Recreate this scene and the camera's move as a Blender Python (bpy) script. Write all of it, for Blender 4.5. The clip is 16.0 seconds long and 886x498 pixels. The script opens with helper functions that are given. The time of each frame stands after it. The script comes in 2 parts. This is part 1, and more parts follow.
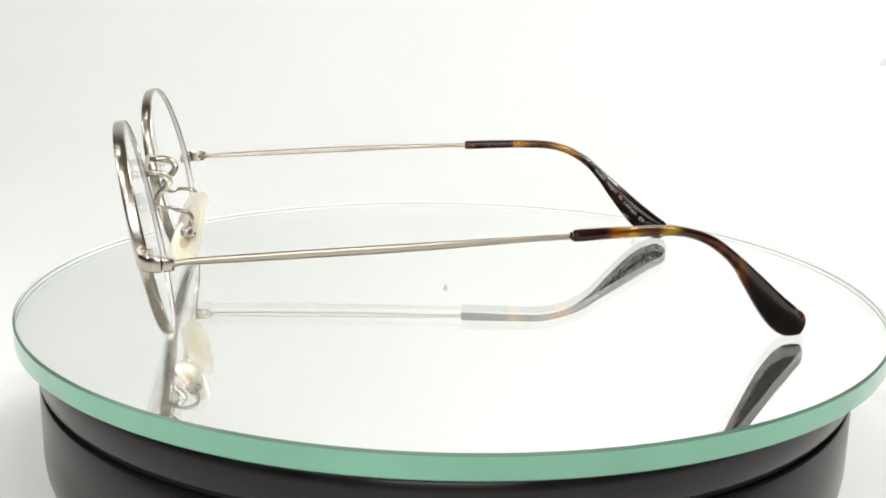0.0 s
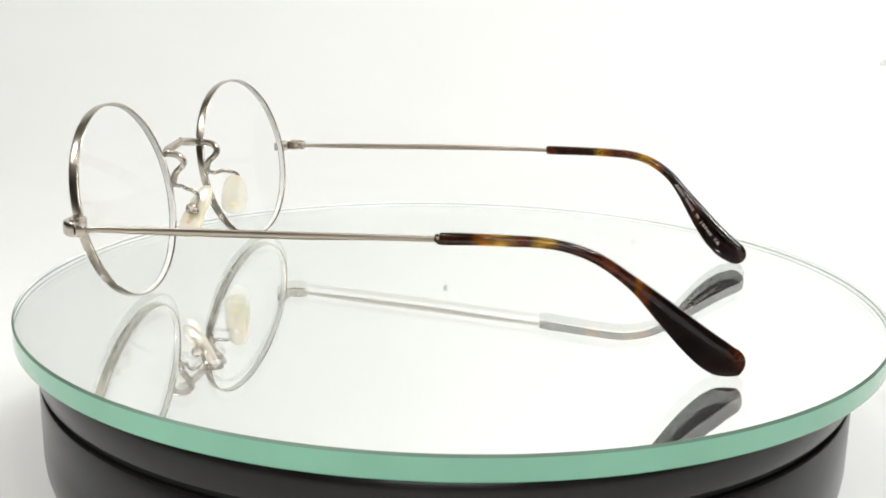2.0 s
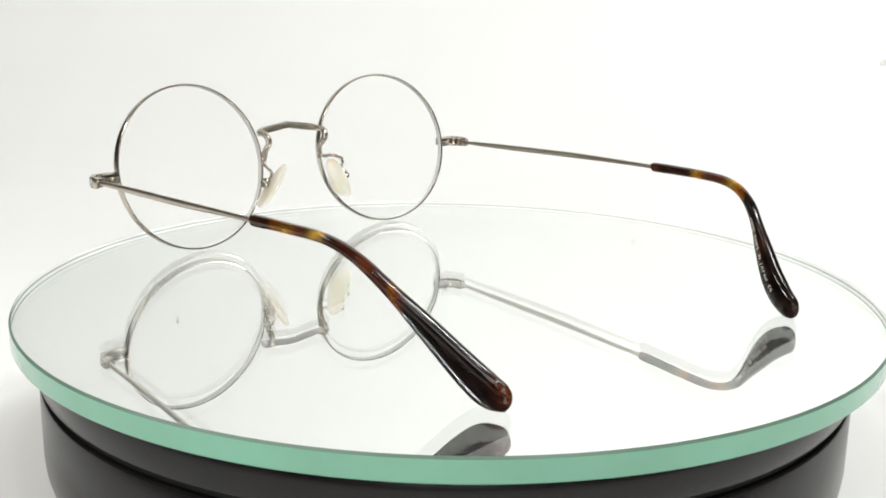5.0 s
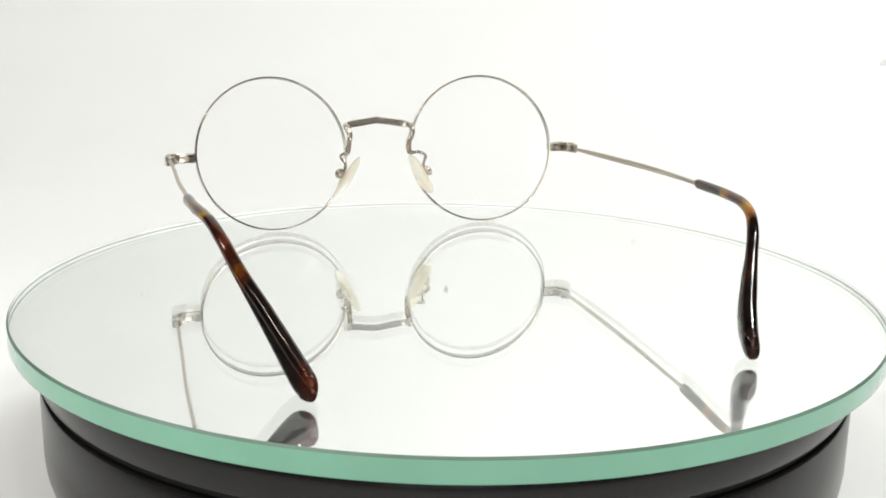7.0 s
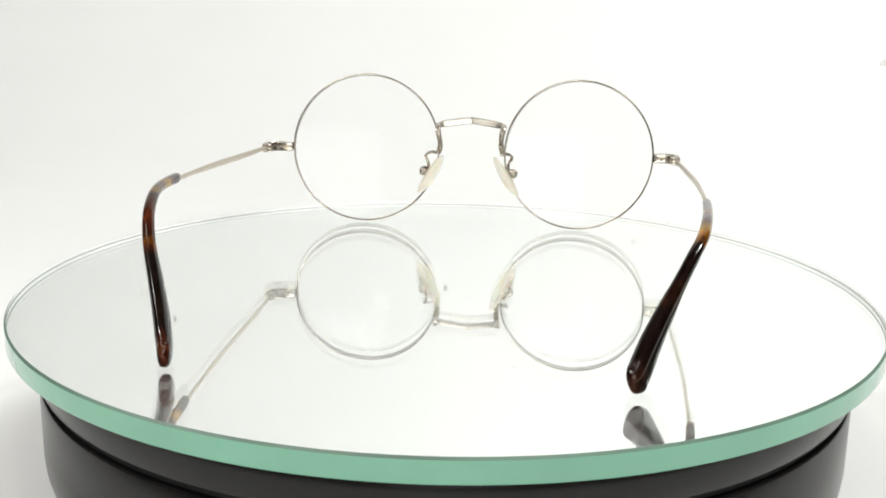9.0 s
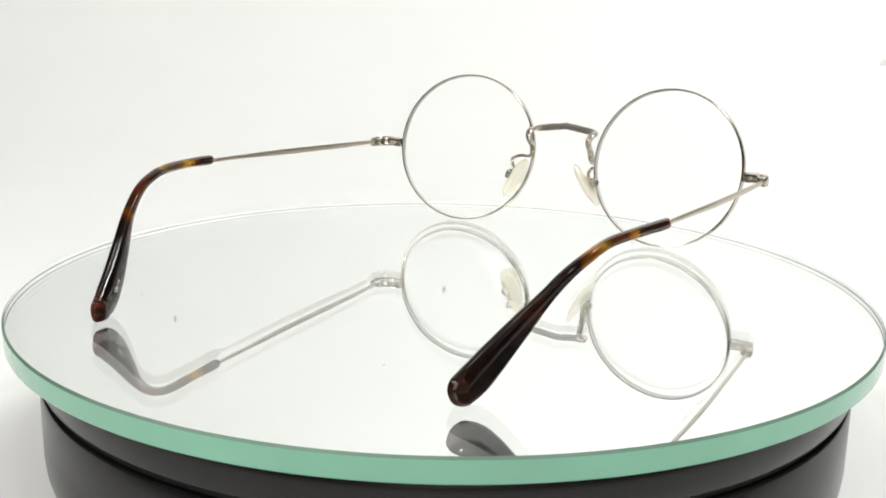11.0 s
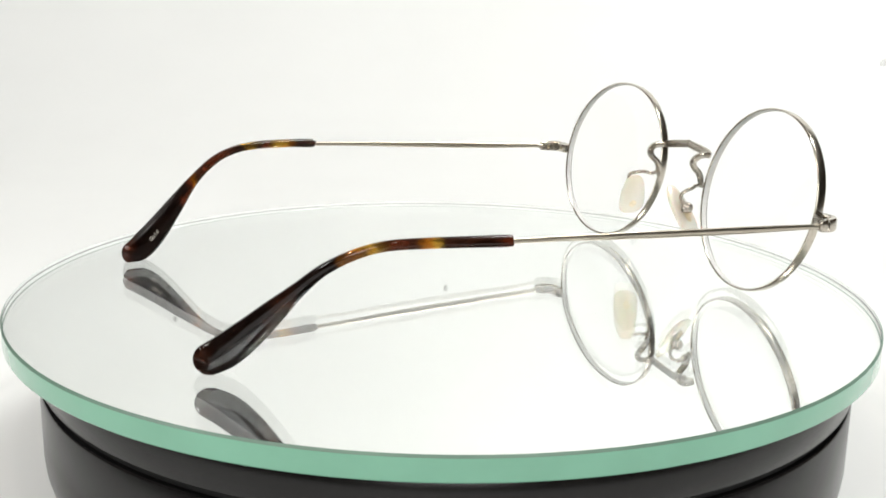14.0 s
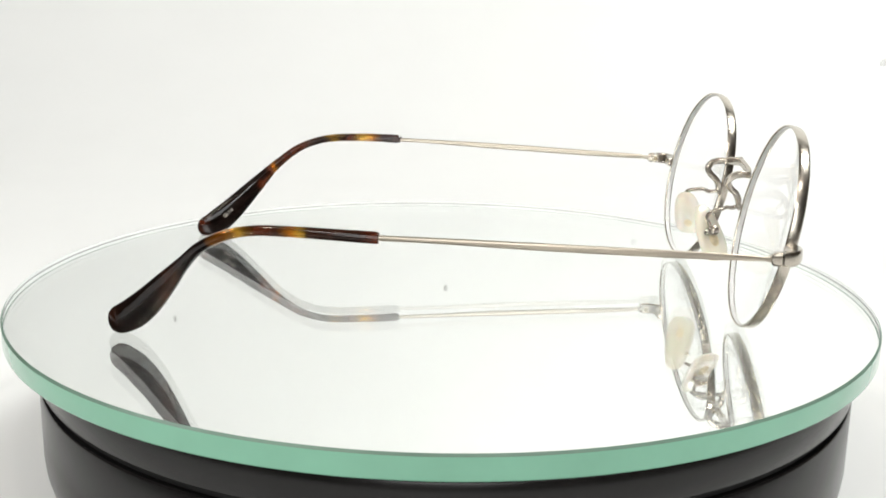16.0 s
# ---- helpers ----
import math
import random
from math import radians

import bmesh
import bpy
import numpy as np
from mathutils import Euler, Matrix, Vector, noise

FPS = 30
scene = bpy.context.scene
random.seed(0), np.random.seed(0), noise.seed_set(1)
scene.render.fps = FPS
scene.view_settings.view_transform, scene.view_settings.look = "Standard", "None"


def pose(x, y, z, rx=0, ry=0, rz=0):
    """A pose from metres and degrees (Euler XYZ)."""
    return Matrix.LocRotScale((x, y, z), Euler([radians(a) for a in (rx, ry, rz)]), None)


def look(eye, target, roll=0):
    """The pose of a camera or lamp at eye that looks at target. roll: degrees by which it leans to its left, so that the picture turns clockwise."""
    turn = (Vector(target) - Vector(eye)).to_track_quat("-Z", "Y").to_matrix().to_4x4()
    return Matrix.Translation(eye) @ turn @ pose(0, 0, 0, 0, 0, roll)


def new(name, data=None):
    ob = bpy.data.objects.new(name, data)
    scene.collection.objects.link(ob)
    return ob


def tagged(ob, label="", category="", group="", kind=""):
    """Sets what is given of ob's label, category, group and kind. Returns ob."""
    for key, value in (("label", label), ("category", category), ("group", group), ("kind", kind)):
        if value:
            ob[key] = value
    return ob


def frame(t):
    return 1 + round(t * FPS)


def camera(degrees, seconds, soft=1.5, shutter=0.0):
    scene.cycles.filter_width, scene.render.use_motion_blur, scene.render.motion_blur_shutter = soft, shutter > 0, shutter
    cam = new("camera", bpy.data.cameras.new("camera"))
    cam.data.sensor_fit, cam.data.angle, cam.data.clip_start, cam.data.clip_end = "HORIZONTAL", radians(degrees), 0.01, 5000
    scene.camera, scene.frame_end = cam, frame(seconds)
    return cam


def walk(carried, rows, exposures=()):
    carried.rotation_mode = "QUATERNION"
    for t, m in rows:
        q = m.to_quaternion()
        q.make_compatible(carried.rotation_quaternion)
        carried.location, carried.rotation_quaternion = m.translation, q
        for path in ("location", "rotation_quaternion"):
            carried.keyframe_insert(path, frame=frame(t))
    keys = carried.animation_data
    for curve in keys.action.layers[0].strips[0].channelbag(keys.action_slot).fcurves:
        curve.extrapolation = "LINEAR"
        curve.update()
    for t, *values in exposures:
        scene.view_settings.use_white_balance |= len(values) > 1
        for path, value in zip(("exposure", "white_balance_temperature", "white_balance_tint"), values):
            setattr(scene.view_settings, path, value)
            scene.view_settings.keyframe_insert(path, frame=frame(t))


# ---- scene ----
cam = camera(43.35, 16.0, soft=1.75)
MM = 0.001
TOP = 0.045                      # height of the glass disc's upper face over the table
EYE = Vector((0.0, -0.27702, 0.07731 + TOP))
YAW, DIP = 0.00439, 0.24182
AIM = EYE + Vector((-math.sin(YAW) * math.cos(DIP), math.cos(YAW) * math.cos(DIP), -math.sin(DIP)))
VIEW = look(EYE, AIM, 1.070)
walk(cam, [(0.0, VIEW), (16.0, VIEW)], exposures=[(0.0, 0.0, 6500, 10), (16.0, 0.0, 6500, 10)])


def turn_at(t):
    """The turntable's angle in radians, clockwise from above."""
    return 1.64676 - 0.20531 * t - 0.00022 * t * (t - 16.0)


# ---- light ----
world = bpy.data.worlds.new("studio")
scene.world = world
world.use_nodes = True
world.node_tree.nodes["Background"].inputs[0].default_value = (0.9, 0.95, 1.0, 1)
world.node_tree.nodes["Background"].inputs[1].default_value = 0.06


def area_lamp(name, eye, target, w, h, watts, colour=(1, 1, 1)):
    data = bpy.data.lights.new(name, "AREA")
    data.shape, data.size, data.size_y, data.energy, data.color = "RECTANGLE", w, h, watts, colour
    ob = new(name, data)
    ob.matrix_world = look(eye, target)
    return ob


area_lamp("lamp_right", (0.50, 0.0, 1.05), (0.42, 0.05, 0.0), 0.18, 0.18, 3.5, (0.985, 1.0, 0.985))
# unseen fill, added to brighten the paper left of the turntable
area_lamp("fill_left", (-0.80, -0.15, 0.80), (-0.25, 0.10, 0.0), 0.16, 0.16, 3.4, (0.985, 1.0, 0.985))
area_lamp("lamp_front", (0.0, -1.15, 0.50), (0, 0, 0.05), 0.62, 0.52, 4.15, (0.99, 1.0, 0.985))
# two unseen fills, added to set the backdrop's brightness from right to left
area_lamp("backdrop_fill_right", (0.55, 0.05, 0.9), (0.3, 0.75, 0.45), 0.09, 0.09, 6.0, (0.99, 1.0, 0.965))
area_lamp("backdrop_fill_left", (-0.45, 0.05, 0.95), (0.0, 0.75, 0.5), 0.09, 0.09, 0.5, (0.99, 1.0, 0.965))
for n, (x, y, z, watts, warm) in {"near_right": (0.22, -0.45, 0.75, 0.6, 0.92), "near_left": (-0.3, -0.4, 0.7, 0.9, 0.82),
                                  "over_camera": (0.10, -0.60, 0.48, 0.22, 0.95), "low_left": (-0.18, -0.55, 0.52, 0.35, 0.90)}.items():
    area_lamp("lamp_" + n, (x, y, z), (0, 0, 0.05), 0.05, 0.05, watts, (1.0, (1 + warm) / 2, warm))


# ---- materials ----
def material(name):
    m = bpy.data.materials.new(name)
    m.use_nodes = True
    return m, m.node_tree.nodes, m.node_tree.links, m.node_tree.nodes["Principled BSDF"]


def noise_ramp(nodes, links, scale, stops, detail=4.0, stretch=(1, 1, 1), rough=0.55):
    tc = nodes.new("ShaderNodeTexCoord")
    mp = nodes.new("ShaderNodeMapping")
    mp.inputs["Scale"].default_value = stretch
    nz = nodes.new("ShaderNodeTexNoise")
    nz.inputs["Scale"].default_value, nz.inputs["Detail"].default_value = scale, detail
    nz.inputs["Roughness"].default_value = rough
    rp = nodes.new("ShaderNodeValToRGB")
    el = rp.color_ramp.elements
    while len(el) < len(stops):
        el.new(0.5)
    for e, (p, col) in zip(el, stops):
        e.position, e.color = p, (*col, 1)
    links.new(tc.outputs["Object"], mp.inputs["Vector"])
    links.new(mp.outputs["Vector"], nz.inputs["Vector"])
    links.new(nz.outputs["Fac"], rp.inputs["Fac"])
    return nz, rp


def bump(nodes, links, bsdf, source, strength, distance):
    b = nodes.new("ShaderNodeBump")
    b.inputs["Strength"].default_value, b.inputs["Distance"].default_value = strength, distance
    links.new(source, b.inputs["Height"])
    links.new(b.outputs["Normal"], bsdf.inputs["Normal"])


def plain(name, colour, rough, metal=0.0, vary=0.12, scale=60.0, relief=0.0, coat=0.0):
    m, n, l, b = material(name)
    lo = tuple(c * (1 - vary) for c in colour)
    hi = tuple(min(1, c * (1 + vary)) for c in colour)
    nz, rp = noise_ramp(n, l, scale, [(0.35, lo), (0.65, hi)])
    l.new(rp.outputs["Color"], b.inputs["Base Color"])
    r = n.new("ShaderNodeMapRange")
    r.inputs["To Min"].default_value, r.inputs["To Max"].default_value = rough * 0.8, rough * 1.25
    l.new(nz.outputs["Fac"], r.inputs["Value"])
    l.new(r.outputs["Result"], b.inputs["Roughness"])
    b.inputs["Metallic"].default_value, b.inputs["Coat Weight"].default_value = metal, coat
    if relief:
        fine, _ = noise_ramp(n, l, scale * 30, [(0, (0, 0, 0)), (1, (1, 1, 1))])
        bump(n, l, b, fine.outputs["Fac"], 0.3, relief)
    return m


PAPER = plain("white_paper", (0.86, 0.865, 0.855), 0.85, vary=0.015, scale=6, relief=0.0002)
# brown of the unseen surroundings, set for what the metal reflects
WALL = plain("unseen_room_brown", (0.20, 0.15, 0.105), 0.9, scale=3)
BLACK = plain("black_plastic", (0.0075, 0.007, 0.007), 0.22, vary=0.2, scale=80, relief=0.00001)
BLACK.node_tree.nodes["Principled BSDF"].inputs["Specular IOR Level"].default_value = 0.35
GAP = plain("groove_black", (0.004, 0.004, 0.004), 0.7)
SILVER = plain("antique_silver", (0.53, 0.485, 0.42), 0.23, metal=1.0, vary=0.10, scale=900)
SATIN = plain("satin_antique_silver", (0.51, 0.455, 0.375), 0.30, metal=1.0, vary=0.05, scale=90)
BRASS = plain("worn_gold_screw", (0.50, 0.42, 0.28), 0.3, metal=1.0, vary=0.15, scale=900)
INK = plain("pale_gold_print", (0.56, 0.52, 0.46), 0.4, vary=0.1, scale=900)
DUST = plain("grey_dust", (0.42, 0.42, 0.41), 0.9, scale=2000)
SMUDGE = plain("pale_smudge", (0.76, 0.76, 0.75), 0.9, scale=2000)
EDGE = plain("green_glass_edge", (0.205, 0.485, 0.34), 0.18, vary=0.06, scale=40, coat=0.6)
ARRIS = plain("dark_glass_bevel", (0.135, 0.23, 0.175), 0.4, vary=0.2, scale=25)
# pale colour paints in the bright reflection inside the glass wall
INNER = plain("painted_edge_reflection", (0.70, 0.71, 0.70), 0.5, vary=0.05, scale=40)


def clear_glass(name, colour, ior):
    m, n, l, b = material(name)
    b.inputs["Base Color"].default_value = (*colour, 1)
    b.inputs["Transmission Weight"].default_value, b.inputs["IOR"].default_value = 1.0, ior
    b.inputs["Roughness"].default_value = 0.0
    return m


GLASS = clear_glass("clear_float_glass", (0.99, 1.0, 0.994), 1.44)
LENS = clear_glass("clear_lens", (0.998, 1.0, 0.998), 1.17)
# grey for the thin lines along the disc's bevel and wall foot
GREYLINE = plain("grey_edge_line", (0.16, 0.17, 0.165), 0.6, vary=0.15, scale=60)
GROUND = plain("ground_lens_edge", (0.50, 0.50, 0.485), 0.6, vary=0.08, scale=800)

MIRROR, _n, _l, _b = material("mirror_backing")
_b.inputs["Metallic"].default_value, _b.inputs["Roughness"].default_value = 0.97, 0.0
_b.inputs["Base Color"].default_value = (0.97, 0.985, 0.972, 1)

DARK, BROWN, RED, AMBER, GOLD = (0.011, 0.006, 0.005), (0.050, 0.018, 0.010), (0.15, 0.034, 0.013), (0.74, 0.25, 0.02), (1.0, 0.60, 0.08)


def tortoise(name, bands):
    """Acetate clouded along its length: bands of (y in mm, colour), pulled about by noise, with darker flecks."""
    m, n, l, b = material(name)
    warp, _ = noise_ramp(n, l, 150, [(0, (0, 0, 0)), (1, (1, 1, 1))], detail=2.0, stretch=(1, 0.7, 1))
    tc, sx, ad, ma = n.new("ShaderNodeTexCoord"), n.new("ShaderNodeSeparateXYZ"), n.new("ShaderNodeMath"), n.new("ShaderNodeMath")
    ma.operation, ma.inputs[1].default_value, ma.inputs[2].default_value = "MULTIPLY_ADD", 0.011, -0.0055
    mr, rp = n.new("ShaderNodeMapRange"), n.new("ShaderNodeValToRGB")
    mr.inputs["From Min"].default_value, mr.inputs["From Max"].default_value = -0.148, -0.086
    l.new(tc.outputs["Object"], sx.inputs[0])
    l.new(warp.outputs["Fac"], ma.inputs[0])
    l.new(sx.outputs["Y"], ad.inputs[0])
    l.new(ma.outputs[0], ad.inputs[1])
    l.new(ad.outputs[0], mr.inputs["Value"])
    l.new(mr.outputs["Result"], rp.inputs["Fac"])
    el = rp.color_ramp.elements
    while len(el) < len(bands):
        el.new(0.5)
    for e, (y, col) in zip(el, sorted(bands)):
        e.position, e.color = (y + 148) / 62, (*col, 1)
    _, fleck = noise_ramp(n, l, 420, [(0.42, (0.14, 0.09, 0.07)), (0.56, (1, 1, 1))], detail=3.0, stretch=(1, 0.35, 1))
    mx = n.new("ShaderNodeMix")
    mx.data_type, mx.blend_type = "RGBA", "MULTIPLY"
    mx.inputs[0].default_value = 0.8
    l.new(rp.outputs["Color"], mx.inputs[6])
    l.new(fleck.outputs["Color"], mx.inputs[7])
    l.new(mx.outputs[2], b.inputs["Base Color"])
    b.inputs["Roughness"].default_value, b.inputs["IOR"].default_value = 0.11, 1.42
    # the dark pigment lets little light through
    grey, clear = n.new("ShaderNodeRGBToBW"), n.new("ShaderNodeMapRange")
    clear.inputs["From Min"].default_value, clear.inputs["From Max"].default_value = 0.01, 0.12
    clear.inputs["To Min"].default_value, clear.inputs["To Max"].default_value = 0.15, 0.75
    l.new(mx.outputs[2], grey.inputs["Color"])
    l.new(grey.outputs["Val"], clear.inputs["Value"])
    l.new(clear.outputs["Result"], b.inputs["Transmission Weight"])
    return m


TORTOISE = {-1: tortoise("tortoiseshell_acetate", [(-147, AMBER), (-144.5, RED), (-141, DARK), (-128, DARK), (-125.5, RED), (-124.6, AMBER), (-123, BROWN), (-117, RED), (-112, BROWN), (-108.5, BROWN),
                                                   (-105, GOLD), (-102.5, BROWN), (-100.5, RED), (-98, GOLD), (-95, AMBER), (-92, BROWN), (-87.5, BROWN)]),
            1: tortoise("tortoiseshell_acetate_darker", [(-147, BROWN), (-143, DARK), (-134, DARK), (-130.5, BROWN), (-127, DARK), (-122, DARK), (-118.5, AMBER), (-115, GOLD), (-111.5, RED),
                                                         (-107, BROWN), (-103.5, AMBER), (-102.5, GOLD), (-100, BROWN), (-91, BROWN), (-88, RED)])}

INSERT = plain("amber_pad_core", (0.60, 0.51, 0.34), 0.35, vary=0.15, scale=700)
PAD, _n, _l, _b = material("cream_silicone")
_nz, _rp = noise_ramp(_n, _l, 120, [(0.3, (0.88, 0.83, 0.68)), (0.7, (0.94, 0.905, 0.80))])
_l.new(_rp.outputs["Color"], _b.inputs["Base Color"])
_b.inputs["Roughness"].default_value, _b.inputs["Transmission Weight"].default_value = 0.24, 0.35
_b.inputs["Subsurface Weight"].default_value, _b.inputs["Subsurface Scale"].default_value = 0.2, 0.002


# ---- mesh helpers (sizes in millimetres) ----
def part(name, bm, mat, parent=None, label="", smooth=True):
    for v in bm.verts:
        v.co *= MM
    me = bpy.data.meshes.new(name)
    bmesh.ops.recalc_face_normals(bm, faces=bm.faces)
    for f in bm.faces:
        f.smooth = smooth
    bm.to_mesh(me)
    bm.free()
    for x in (mat if isinstance(mat, (list, tuple)) else [mat]):
        me.materials.append(x)
    if smooth:
        me.set_sharp_from_angle(angle=radians(38))
    ob = new(name, me)
    if parent is not None:
        ob.parent = parent
    if label:
        tagged(ob, label)
    return ob


def lathe(profile, segs=128, closed=False, bm=None, slots=None):
    """Turn (r, z) pairs about the z axis; slots: a material index for each stretch of the profile."""
    bm = bm or bmesh.new()
    rings = []
    for r, z in profile:
        if r < 1e-6:
            rings.append([bm.verts.new((0, 0, z))])
        else:
            rings.append([bm.verts.new((r * math.cos(a), r * math.sin(a), z)) for a in (2 * math.pi * k / segs for k in range(segs))])
    pairs = list(zip(rings, rings[1:])) + ([(rings[-1], rings[0])] if closed else [])
    for i, (p, q) in enumerate(pairs):
        for k in range(segs):
            n = (k + 1) % segs
            if len(p) == 1:
                f = bm.faces.new((p[0], q[k], q[n]))
            elif len(q) == 1:
                f = bm.faces.new((p[k], p[n], q[0]))
            else:
                f = bm.faces.new((p[k], p[n], q[n], q[k]))
            if slots:
                f.material_index = slots[i]
    return bm


def smooth_path(points, steps=6):
    """A Catmull-Rom line through tuples of any length."""
    p = [np.array(a, float) for a in points]
    p = [2 * p[0] - p[1]] + p + [2 * p[-1] - p[-2]]
    out = []
    for i in range(1, len(p) - 2):
        for s in range(steps):
            t = s / steps
            out.append(0.5 * ((2 * p[i]) + (p[i + 1] - p[i - 1]) * t + (2 * p[i - 1] - 5 * p[i] + 4 * p[i + 1] - p[i + 2]) * t * t
                              + (3 * p[i] - p[i - 1] - 3 * p[i + 1] + p[i + 2]) * t ** 3))
    out.append(p[-2])
    return out


def sweep(points, side=(1, 0, 0), steps=6, segs=14, power=2.0, bm=None):
    """A tube along rows (x, y, z, half thickness along side, half height across it); power over 2 squares the section off."""
    bm = bm or bmesh.new()
    rows = smooth_path(points, steps)
    rings = []
    for i, r in enumerate(rows):
        a, b = rows[max(i - 1, 0)], rows[min(i + 1, len(rows) - 1)]
        t = Vector(b[:3] - a[:3]).normalized()
        s = Vector(side)
        s = (s - t * s.dot(t)).normalized()
        u = t.cross(s)
        ring = []
        for k in range(segs):
            c, d = math.cos(2 * math.pi * k / segs), math.sin(2 * math.pi * k / segs)
            c, d = math.copysign(abs(c) ** (2 / power), c), math.copysign(abs(d) ** (2 / power), d)
            ring.append(bm.verts.new(Vector(r[:3]) + s * (c * max(r[3], 0.02)) + u * (d * max(r[4], 0.02))))
        rings.append(ring)
    for p, q in zip(rings, rings[1:]):
        for k in range(segs):
            n = (k + 1) % segs
            bm.faces.new((p[k], p[n], q[n], q[k]))
    bm.faces.new(rings[0])
    bm.faces.new(rings[-1])
    return bm


def ball(centre, radii, bm=None, u=16, v=10):
    bm = bm or bmesh.new()
    made = bmesh.ops.create_uvsphere(bm, u_segments=u, v_segments=v, radius=1.0)["verts"]
    for w in made:
        w.co = Vector(centre) + Vector((w.co.x * radii[0], w.co.y * radii[1], w.co.z * radii[2]))
    return bm


def block(centre, size, bevel=0.15, bm=None):
    bm = bm or bmesh.new()
    made = bmesh.ops.create_cube(bm, size=1.0)["verts"]
    for w in made:
        w.co = Vector(centre) + Vector([a * b for a, b in zip(w.co, size)])
    edges = list({e for w in made for e in w.link_edges})
    bmesh.ops.bevel(bm, geom=edges, offset=bevel, segments=2, affect="EDGES", profile=0.5)
    return bm


# ---- the place ----
def sheet(name, profile, x0, x1, mat, label, thick=0.004):
    """An upright sheet drawn out along x from (y, z) pairs in metres."""
    bm = bmesh.new()
    n = len(profile)
    cols = []
    for x in (x0, x1):
        front, back = [], []
        for i, (y, z) in enumerate(profile):
            a, b = profile[max(i - 1, 0)], profile[min(i + 1, n - 1)]
            d = Vector((b[0] - a[0], b[1] - a[1])).normalized()
            front.append(bm.verts.new((x * 1000, y * 1000, z * 1000)))
            back.append(bm.verts.new((x * 1000, (y + d.y * thick) * 1000, (z - d.x * thick) * 1000)))
        cols.append(front + back[::-1])
    m = len(cols[0])
    for k in range(m):
        j = (k + 1) % m
        bm.faces.new((cols[0][k], cols[0][j], cols[1][j], cols[1][k]))
    bm.faces.new(cols[0])
    bm.faces.new(cols[1][::-1])
    return tagged(part(name, bm, mat), label, "backdrop", kind="structure")


curve = [(-0.7, 0.0), (0.0, 0.0), (0.40, 0.0)]
curve += [(0.40 + 0.35 * math.sin(a), 0.35 - 0.35 * math.cos(a)) for a in (math.pi / 2 * k / 16 for k in range(1, 17))]
curve += [(0.75, 0.8), (0.75, 1.5)]
backdrop = sheet("backdrop", curve, -0.95, 0.95, PAPER, "seamless white paper sweep under and behind the turntable")
for x, y, z, r, mat in ((-1.6, 736.4, 253.4, 1.0, DUST), (-260.7, 745.2, 292.1, 0.9, DUST), (-289.0, 739.6, 265.3, 1.15, SMUDGE), (170.2, 716.1, 199.6, 1.6, SMUDGE),
                        (334.0, 596.0, 60.2, 1.6, SMUDGE)):
    part("stain", ball((x, y, z), (2.1 * r, 1.1, 3.0 * r), u=14, v=8), mat, backdrop, "small grey smudge on the paper")

# unseen table, added to give the metal a brown reflection
bm = bmesh.new()
block((0, -350, -430), (3300, 2400, 850), 4, bm)
tagged(part("table", bm, WALL), "unseen brown table under the white paper sweep", "table", kind="structure")


# unseen room shell, added to darken and tint the reflections
def wall(name, centre, size, kindword):
    b = bmesh.new()
    block(centre, size, 2, b)
    tagged(part(name, b, WALL), "unseen dim studio " + kindword, kindword, kind="structure")


wall("floor", (0, 0, -880), (5200, 5200, 50), "floor")
wall("ceiling", (0, 0, 1850), (5200, 5200, 50), "ceiling")
wall("wall_north", (0, 2600, 485), (5200, 50, 2680), "wall")
wall("wall_south", (0, -2600, 485), (5200, 50, 2680), "wall")
wall("wall_east", (2600, 0, 485), (50, 5150, 2680), "wall")
wall("wall_west", (-2600, 0, 485), (50, 5150, 2680), "wall")

# ---- the turntable ----
turntable = tagged(new("turntable"), "round black plastic motorised turntable standing on white paper", "turntable")
part("body", lathe([(0, 0.6), (95.6, 0.6), (97.4, 2.2), (99.0, 5.6), (99.9, 9.0), (100.2, 12.0), (100.2, 27.9), (99.9, 28.3), (99.1, 28.4), (0, 28.4)], 192),
     BLACK, turntable)
part("groove", lathe([(0, 28.3), (98.9, 28.3), (98.9, 30.2), (0, 30.2)], 128), GAP, turntable, "deep black gap round the turntable")
platter = part("platter", lathe([(0, 30.0), (99.3, 30.0), (100.0, 30.1), (100.2, 30.4), (100.2, 36.9), (99.9, 37.3), (99.4, 37.4), (0, 37.4)], 192), BLACK, turntable)

# near-black ring filling the height between platter and glass
part("black_ring", lathe([(0, 37.2), (99.5, 37.2), (99.8, 37.5), (99.8, 39.8), (99.5, 40.15), (0, 40.15)], 128), GAP, platter, "black ring under the glass")

# ---- the glass disc ----
RAD = 106.1
disc = tagged(new("glass_disc"), "thick round mirrored glass disc with a green polished edge", "glass plate")
# the inner wall carries its internal reflection as pale paint
prof = [(0, 0), (RAD - 0.36, 0), (RAD - 0.06, -0.4), (RAD - 0.06, -4.1), (RAD - 0.06, -4.7), (RAD - 0.3, -5.0), (0, -5.0)]
bm = lathe(prof, 256, slots=[0, 3, 1, 3, 3, 2])
bmesh.ops.translate(bm, verts=bm.verts, vec=(0.15, -1.30, 0))
plate = part("mirror_plate", bm, [GLASS, INNER, MIRROR, GREYLINE], disc)
plate.visible_shadow = False
edge = [(RAD - 0.04, -0.5), (RAD + 0.08, -0.5), (RAD + 0.1, -0.6), (RAD + 0.1, -4.75), (RAD - 0.15, -5.03), (RAD - 0.28, -5.03), (RAD - 0.04, -4.7)]
bm = lathe(edge, 256, closed=True)
bmesh.ops.translate(bm, verts=bm.verts, vec=(0.15, -1.30, 0))
part("edge", bm, EDGE, disc, "polished sea-green edge of the glass")
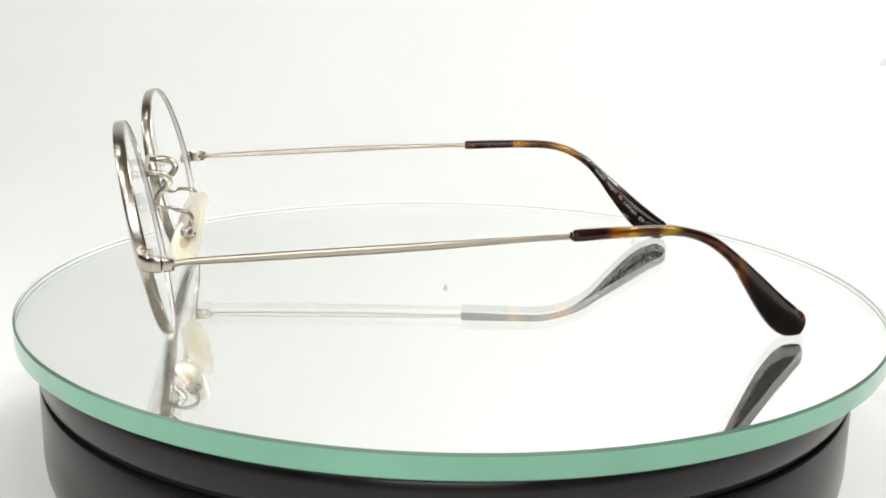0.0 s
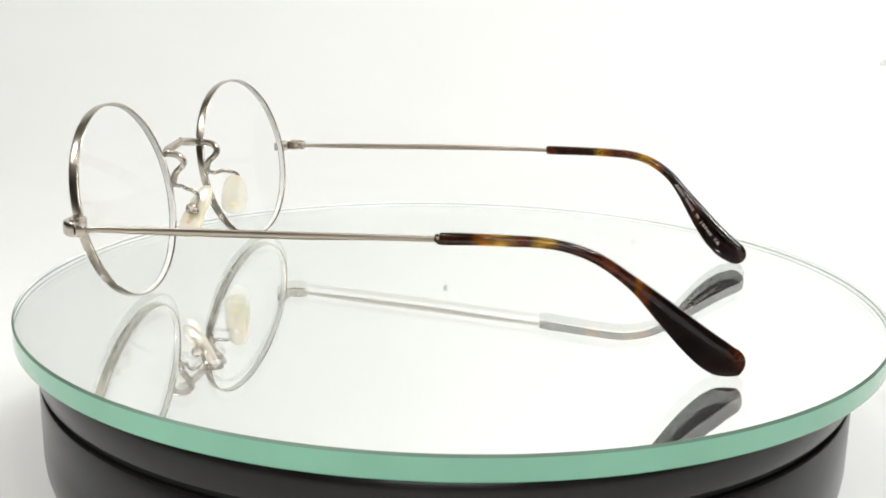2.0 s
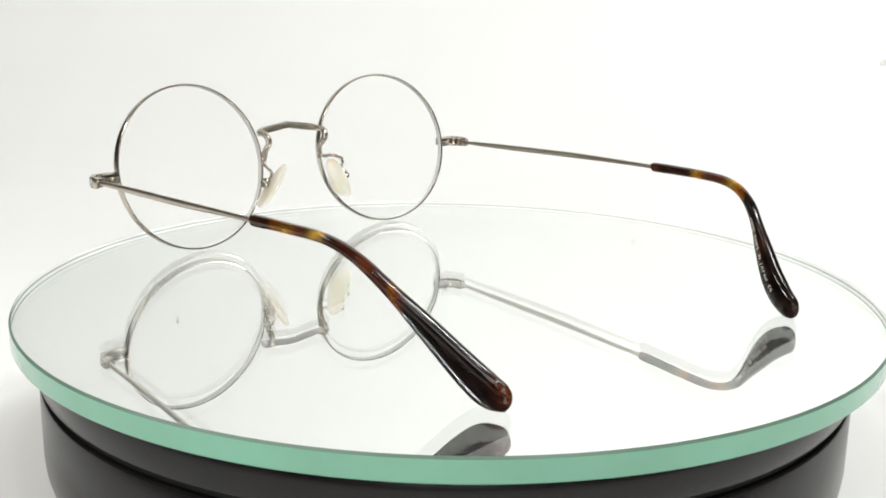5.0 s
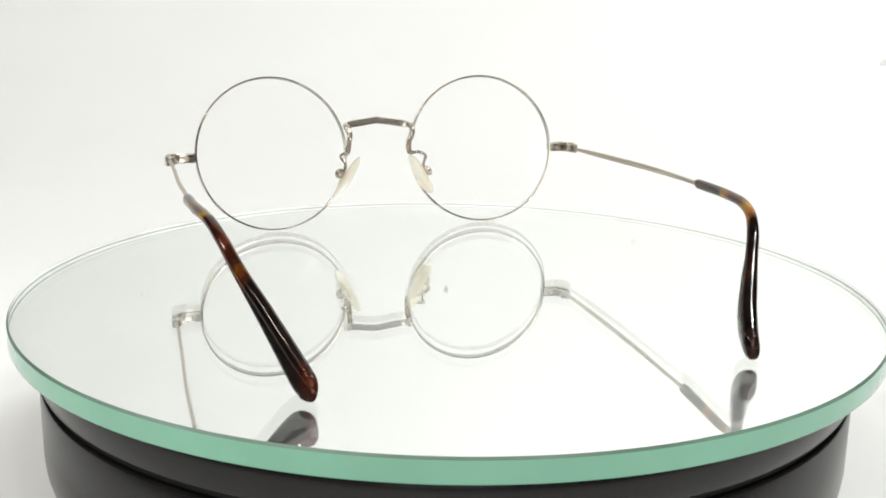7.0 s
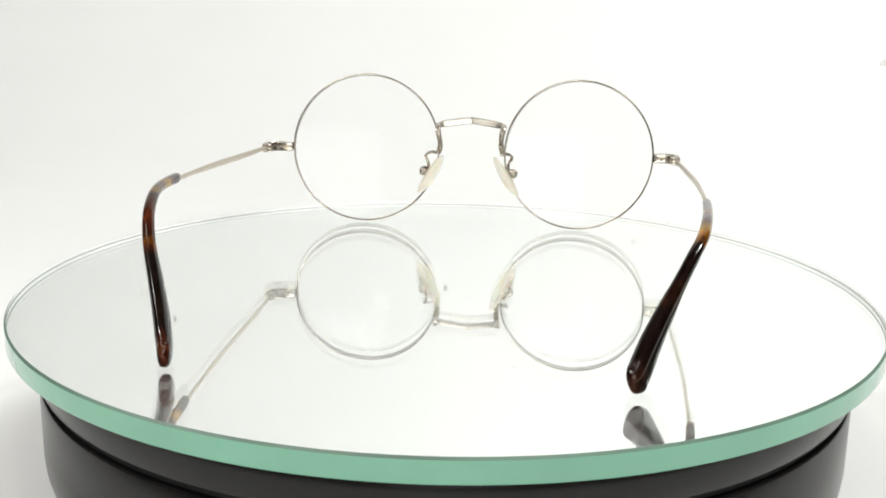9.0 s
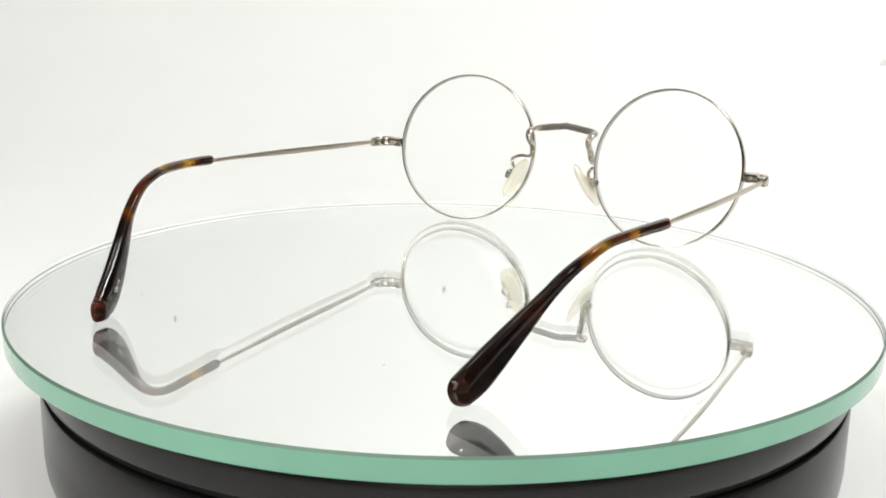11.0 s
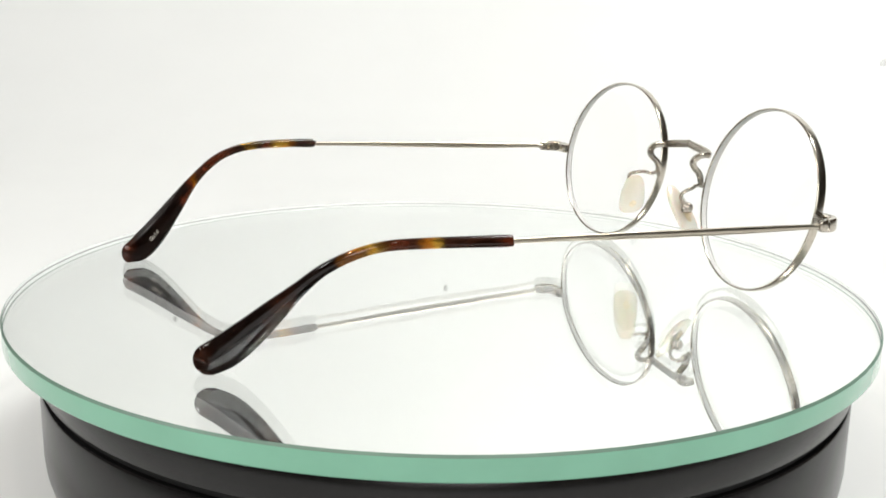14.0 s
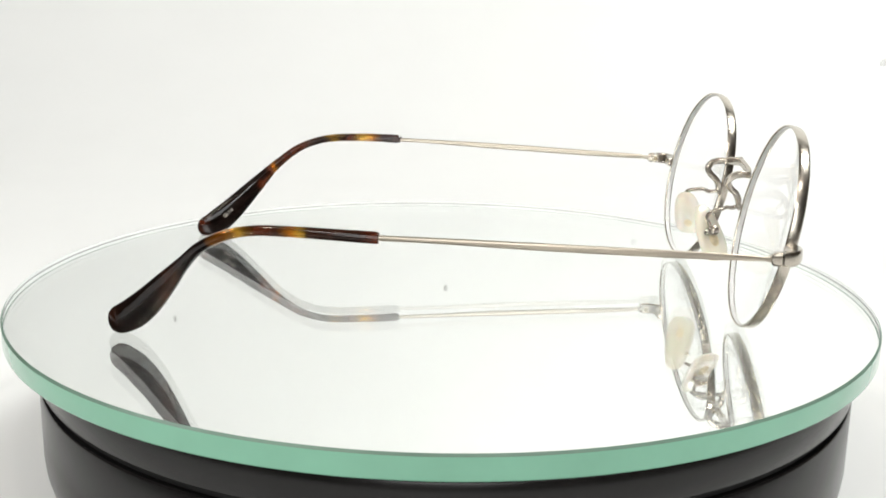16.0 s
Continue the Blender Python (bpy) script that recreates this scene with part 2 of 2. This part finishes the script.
bev = [(RAD - 0.36, 0.012), (RAD + 0.08, -0.48), (RAD - 0.03, -0.48), (RAD - 0.34, -0.02)]
bm = lathe(bev, 256, closed=True)
bmesh.ops.translate(bm, verts=bm.verts, vec=(0.15, -1.30, 0))
part("bevel", bm, ARRIS, disc, "dark ground bevel along the upper edge")
for x, y, r in ((25.6, -59.6, 0.35), (25.1, -58.6, 0.2), (-30.0, 20.0, 0.15)):
    part("dust_speck", ball((x, y, 0.03), (r, r * 0.8, 0.04), u=10, v=6), DUST, disc)

# ---- the eyeglasses ----
glasses = tagged(new("eyeglasses"), "round wire-rimmed eyeglasses in antique silver with tortoiseshell temple tips", "eyeglasses")


def ring_frame(cx, cy, cz, yaw, tilt):
    n = Vector((math.sin(yaw) * math.cos(tilt), math.cos(yaw) * math.cos(tilt), math.sin(tilt)))
    u = Vector((math.cos(yaw), -math.sin(yaw), 0))
    v = u.cross(n)
    return Matrix(((u.x, v.x, n.x, cx), (u.y, v.y, n.y, cy), (u.z, v.z, n.z, cz), (0, 0, 0, 1)))


EYES = {-1: ring_frame(-33.05, -0.4, 23.75, radians(-3.4), radians(-11.0)), 1: ring_frame(33.6, -0.8, 23.65, radians(4.9), radians(-11.0))}

for s, m in EYES.items():
    # rim: a flat wire with softly rounded corners
    bm = lathe([(22.68, -0.9), (22.78, -1.15), (23.0, -1.22), (23.14, -1.1), (23.21, -0.8), (23.24, 0.0), (23.21, 0.8), (23.14, 1.1), (23.0, 1.22),
                (22.78, 1.15), (22.68, 0.9), (22.83, 0.0)], 128, closed=True)
    bmesh.ops.transform(bm, matrix=m, verts=bm.verts)
    part("rim", bm, SILVER, glasses)
    # lens: a shallow meniscus held in the rim
    def bow(r, c=110.0):
        return math.sqrt(c * c - r * r) - math.sqrt(c * c - 22.67 * 22.67)
    rr = [22.67 * k / 14 for k in range(15)]
    bm = lathe([(r, bow(r) - 0.9) for r in rr] + [(r, bow(r) + 0.85) for r in reversed(rr)], 96, slots=[0] * 14 + [1] + [0] * 14)
    bmesh.ops.transform(bm, matrix=m, verts=bm.verts)
    lens = part("lens", bm, [LENS, GROUND], glasses, "clear round lens")
    lens.visible_shadow = False

# bridge: a flat keyhole bar and two looped legs
bar = [(10.4, 0.9, 31.3, 0.55, 0.8), (9.5, 1.5, 31.6, 0.55, 0.9), (7.4, 1.8, 32.0, 0.5, 1.05), (0.15, 2.0, 33.0, 0.45, 1.0)]
bar = [(-x, *r) for x, *r in bar] + bar[::-1]
bm = sweep(bar, side=(0, 1, 0.12), steps=5, segs=20, power=7)
for s in (-1, 1):
    leg = [(10.0, 1.5, 31.4, .7, .85), (10.3, -0.6, 31.5, .85, .85), (10.2, -2.6, 31.0, .85, .8), (9.9, -3.7, 29.6, .85, .8), (9.7, -3.0, 28.1, .8, .78),
           (9.6, -1.6, 26.8, .8, .78), (9.6, -0.8, 25.4, .85, .78), (9.8, -0.6, 24.0, .85, .65), (10.1, -0.2, 22.6, .6, .5)]
    sweep([(s * a, b, c, d, e) for a, b, c, d, e in leg], side=(1, 0, 0), steps=6, segs=12, power=3.2, bm=bm)
part("bridge", bm, SILVER, glasses, "antique silver saddle bridge with looped legs")

for s in (-1, 1):
    arm = [(10.2, -0.6, 23.6, .5, .5), (10.6, -2.6, 23.2, .5, .5), (11.8, -4.0, 23.6, .48, .48), (13.1, -5.6, 23.3, .48, .48), (13.3, -7.8, 22.8, .48, .48),
           (12.48, -8.8, 21.48, .48, .48), (12.3, -8.3, 19.8, .5, .5), (13.2, -7.6, 18.6, .52, .52)]
    a = part("pad_arm", sweep([(s * x, y, z, p, q) for x, y, z, p, q in arm], side=(0.3, 0, 1), segs=10), SILVER, glasses)
    bm = ball((s * 13.7, -7.5, 18.2), (1.6, 1.6, 1.5))
    ball((s * 14.2, -8.9, 17.8), (0.85, 0.85, 0.85), bm, 10, 8)
    part("pad_box", bm, SILVER, a, "small metal ball holding the nose pad")
    # nose pad: a teardrop cushion
    top, bot = Vector((s * 7.9, -9.7, 23.3)), Vector((s * 14.9, -5.9, 10.8))
    d = (bot - top).normalized()
    w = Vector((s * -0.32, 1.0, 0.0))
    w = (w - d * w.dot(d)).normalized()
    n = d.cross(w)
    bm = bmesh.new()
    bmesh.ops.create_uvsphere(bm, u_segments=24, v_segments=14, radius=1.0)
    L = (bot - top).length / 2
    for q in bm.verts:
        k = q.co.y
        full = (max(1 - abs(k) ** 2.9, 0.0) ** (1 / 2.9)) / max(math.sqrt(max(1 - k * k, 0.0)), 1e-3)
        wide = (3.5 + 0.7 * k) * min(full, 3.0)
        lens_bow = 0.5 * (q.co.x ** 2 + q.co.y ** 2) * s
        q.co = (top + bot) / 2 + d * (k * L) + w * (q.co.x * wide) + n * (q.co.z * 1.4 + lens_bow * 0.5)
    pad = part("nose_pad", bm, PAD, glasses, "cream translucent nose pad")
    # the metal core that holds the pad shows through its back
    core = (top + bot) / 2 + d * 2.0
    bm = ball((0, 0, 0), (1.0, 1.0, 1.0), u=16, v=10)
    out = n if n.x * s > 0 else -n
    for q in bm.verts:
        q.co = core + out * (0.1 + q.co.z * 1.62) + d * (q.co.y * 2.9) + w * (q.co.x * 1.9)
    part("pad_core", bm, INSERT, pad, "olive-brown core seen through the pad")

ROD = {-1: [(-63.8, -7.88, 23.42, 0.55, 0.75), (-63.9, -9.85, 23.72, 0.45, 0.55), (-63.85, -12.92, 23.96, 0.45, 0.68), (-64.2, -29.86, 24.78, 0.45, 0.85), (-65.04, -54.78, 26.1, 0.45, 0.85), (-65.1, -74.68, 27.18, 0.45, 0.62), (-65.1, -89.55, 27.83, 0.45, 0.55)],
       1: [(63, -7.97, 23.57, 0.55, 0.75), (63.25, -10, 23.68, 0.45, 0.5), (63.3, -13.15, 23.84, 0.45, 0.62), (63.6, -30.21, 24.54, 0.45, 0.8), (63.74, -55.31, 25.59, 0.45, 0.8), (62.93, -75.43, 26.32, 0.45, 0.62), (62.23, -90.57, 26.67, 0.45, 0.55)]}
TIP = {-1: [(-65.49, -85.83, 27.98, 0.7, 0.9), (-65.41, -86.5, 27.89, 1.05, 1.25), (-65.14, -92.52, 28.17, 1.1, 1.2), (-64.68, -98.68, 28.26, 1.15, 1.15), (-63.73, -104.85, 28.18, 1.2, 1.1), (-62.62, -110.53, 27.38, 1.25, 1.05), (-61.2, -116.68, 24.98, 1.3, 1.15), (-58.8, -123.18, 20.12, 1.4, 1.4), (-55.49, -129.2, 14.14, 1.6, 2.4), (-52.4, -135.04, 8.23, 1.75, 3.3), (-50.57, -139.15, 4.69, 1.75, 3.65), (-49.6, -141.67, 3.2, 1.6, 3.35)],
       1: [(62.4, -86.95, 26.64, 0.7, 0.9), (62.36, -87.53, 26.64, 1.05, 1.25), (61.55, -95.69, 26.94, 1.1, 1.2), (60.54, -103.76, 27.14, 1.15, 1.15), (59.29, -112.14, 26.99, 1.2, 1.1), (57.9, -118.25, 25.48, 1.25, 1.1), (55.48, -123.54, 22.45, 1.35, 1.2), (52.91, -127.63, 18.38, 1.4, 1.5), (50.1, -131.77, 13.67, 1.75, 2.4), (47.2, -136.38, 8.59, 2, 3.2), (45.47, -140.09, 5.3, 2, 3.5), (44.37, -142.92, 3.62, 1.85, 3.3)]}
TIP_END = {-1: (-48.61, -145.02, 1.93), 1: (43.27, -146.12, 2.41)}
for s, end in TIP_END.items():
    # the paddle closes in a full round end
    x, y, z, a, b = TIP[s][-1]
    gap = Vector(end) - Vector((x, y, z))
    for k in (20, 38, 52, 64, 74, 82, 90):
        q, c = Vector((x, y, z)) + gap * (1.05 * math.sin(radians(k))), math.cos(radians(k)) ** 0.9
        TIP[s].append((q.x, q.y, q.z, max(a * c, 0.08), max(b * c, 0.12)))

LEAN = {-1: (1, 0, -0.12), 1: (1, 0, 0.32)}      # the paddles are twisted a little about their length
TEMPLES = {}
for s in (-1, 1):
    z = 23.5 if s < 0 else 23.7
    ex = 64.3 if s < 0 else 63.4
    rx = 56.0 if s < 0 else 56.3
    wrap = [(rx, -1.2, z, .6, 1.2), (rx + 2.2, -1.5, z, .7, 1.35), (ex - 2.6, -2.4, z, .8, 1.55), (ex - 0.8, -3.7, z, .85, 1.6), (ex + 0.05, -5.4, z, .8, 1.55), (ex + 0.1, -7.7, z, .7, 1.4),
            (ex, -8.5, z, .5, 1.1)]
    end = part("end_piece", sweep([(s * a, b, c, d, e) for a, b, c, d, e in wrap], side=(0, 1, 0), steps=6, segs=16, power=3.5), SILVER, glasses)
    # the rim lock beside the wrap, with its screw
    part("rim_lock", block((s * (rx + 2.7), -2.9, z), (4.8, 2.4, 2.7), 0.5), SILVER, end)
    part("screw", ball((s * (rx + 2.6), -4.05, z), (0.6, 0.3, 0.6), u=12, v=8), BRASS, end)
    bm = block((s * (ex - 1.1), -6.5, z), (1.7, 4.6, 0.75), 0.2)
    block((s * (ex - 1.1), -6.0, z + 0.82), (1.7, 3.4, 0.7), 0.2, bm)
    block((s * (ex - 1.1), -6.0, z - 0.82), (1.7, 3.4, 0.7), 0.2, bm)
    part("hinge", bm, SILVER, end)
    part("hinge_screw", ball((s * (ex - 2.0), -6.6, z), (0.3, 0.6, 0.6), u=12, v=8), BRASS, end)
    temple = part("temple", sweep(ROD[s], side=(1, 0, 0), steps=8, segs=24, power=2.2), SATIN, glasses, "slim silver metal temple")
    TEMPLES[s] = temple
    core = [(x, y, z, 0.35, 0.55) for x, y, z, a, b in TIP[s][1:9]]
    part("core_wire", sweep(core, side=(1, 0, 0), steps=4, segs=8), SILVER, temple, "metal core inside the translucent tip")
    part("temple_tip", sweep(TIP[s], side=LEAN[s], steps=8, segs=36, power=2.45), TORTOISE[s], temple, "glossy brown tortoiseshell acetate tip")


def on_tip(s, y, v, proud=0.03):
    """A place on the inner face of a temple tip where its middle line passes y, v millimetres across: point, along, across, out."""
    rows = smooth_path(TIP[s], 6)
    k = min(range(1, len(rows) - 1), key=lambda i: abs(rows[i][1] - y))
    r = rows[k]
    t = Vector(rows[k + 1][:3] - rows[k - 1][:3]).normalized()
    side = Vector(LEAN[s])
    side = (side - t * side.dot(t)).normalized()
    u = t.cross(side)
    if u.z < 0:
        u = -u
    out = side * -s
    c = (1 - min(abs(v) / r[4], 0.95) ** 2.45) ** (1 / 2.45)
    base = Vector(r[:3]) + t * ((y - r[1]) / t.y)
    return base + out * (r[3] * c + proud) + u * v, t, u, out


def letter(ch, size):
    """One raised character of the built-in font as a bmesh, centred."""
    curve = bpy.data.curves.new("letter", "FONT")
    curve.body, curve.size, curve.align_x, curve.align_y, curve.extrude = ch, size, "CENTER", "CENTER", 0.02
    ob = new("letter", curve)
    bpy.context.view_layer.update()
    me = bpy.data.meshes.new_from_object(ob.evaluated_get(bpy.context.evaluated_depsgraph_get()))
    bpy.data.objects.remove(ob)
    bm = bmesh.new()
    bm.from_mesh(me)
    bpy.data.meshes.remove(me)
    return bm


def imprint(s, words, y, v, size, pitch, label):
    """Characters stamped one by one along the inner face of a temple tip."""
    whole = bmesh.new()
    for ch in words:
        if ch != " ":
            p, t, u, out = on_tip(s, y, v, 0.06)
            right = t * s
            bm = letter(ch, size)
            bmesh.ops.transform(bm, matrix=Matrix(((right.x, u.x, out.x, p.x), (right.y, u.y, out.y, p.y), (right.z, u.z, out.z, p.z), (0, 0, 0, 1))), verts=bm.verts)
            me = bpy.data.meshes.new("letter")
            bm.to_mesh(me)
            bm.free()
            whole.from_mesh(me)
            bpy.data.meshes.remove(me)
        y -= pitch * s * (0.6 if ch in " I" else 1.0)
    part("imprint", whole, INK, TEMPLES[s], label, smooth=False)


imprint(1, "HAND MADE IN JAPAN  CE", -126.5, 0.2, 1.3, 0.69, "pale worn stamped lettering HAND MADE IN JAPAN CE")
imprint(-1, "Gold", -137.7, 0.2, 1.5, 0.6, "small stamped word Gold")

ANG = radians(5.1414)
CENTRE = Vector((-0.006757, 0.071280, TOP - 0.00025))


def motions():
    """The disc, the glasses on it and the platter under it turn together about the upright axis."""
    times = [k * 0.5 for k in range(33)]
    walk(disc, [(t, pose(0, 0, TOP + 0.0002, 0, 0, math.degrees(turn_at(t)))) for t in times])
    walk(platter, [(t, pose(0, 0, 0, 0, 0, math.degrees(turn_at(t)))) for t in times])
    rows = []
    for t in times:
        a = turn_at(t)
        p = Matrix.Rotation(a, 3, "Z") @ CENTRE
        rows.append((t, pose(p.x, p.y, p.z, 0, 0, math.degrees(a + ANG))))
    walk(glasses, rows)


motions()
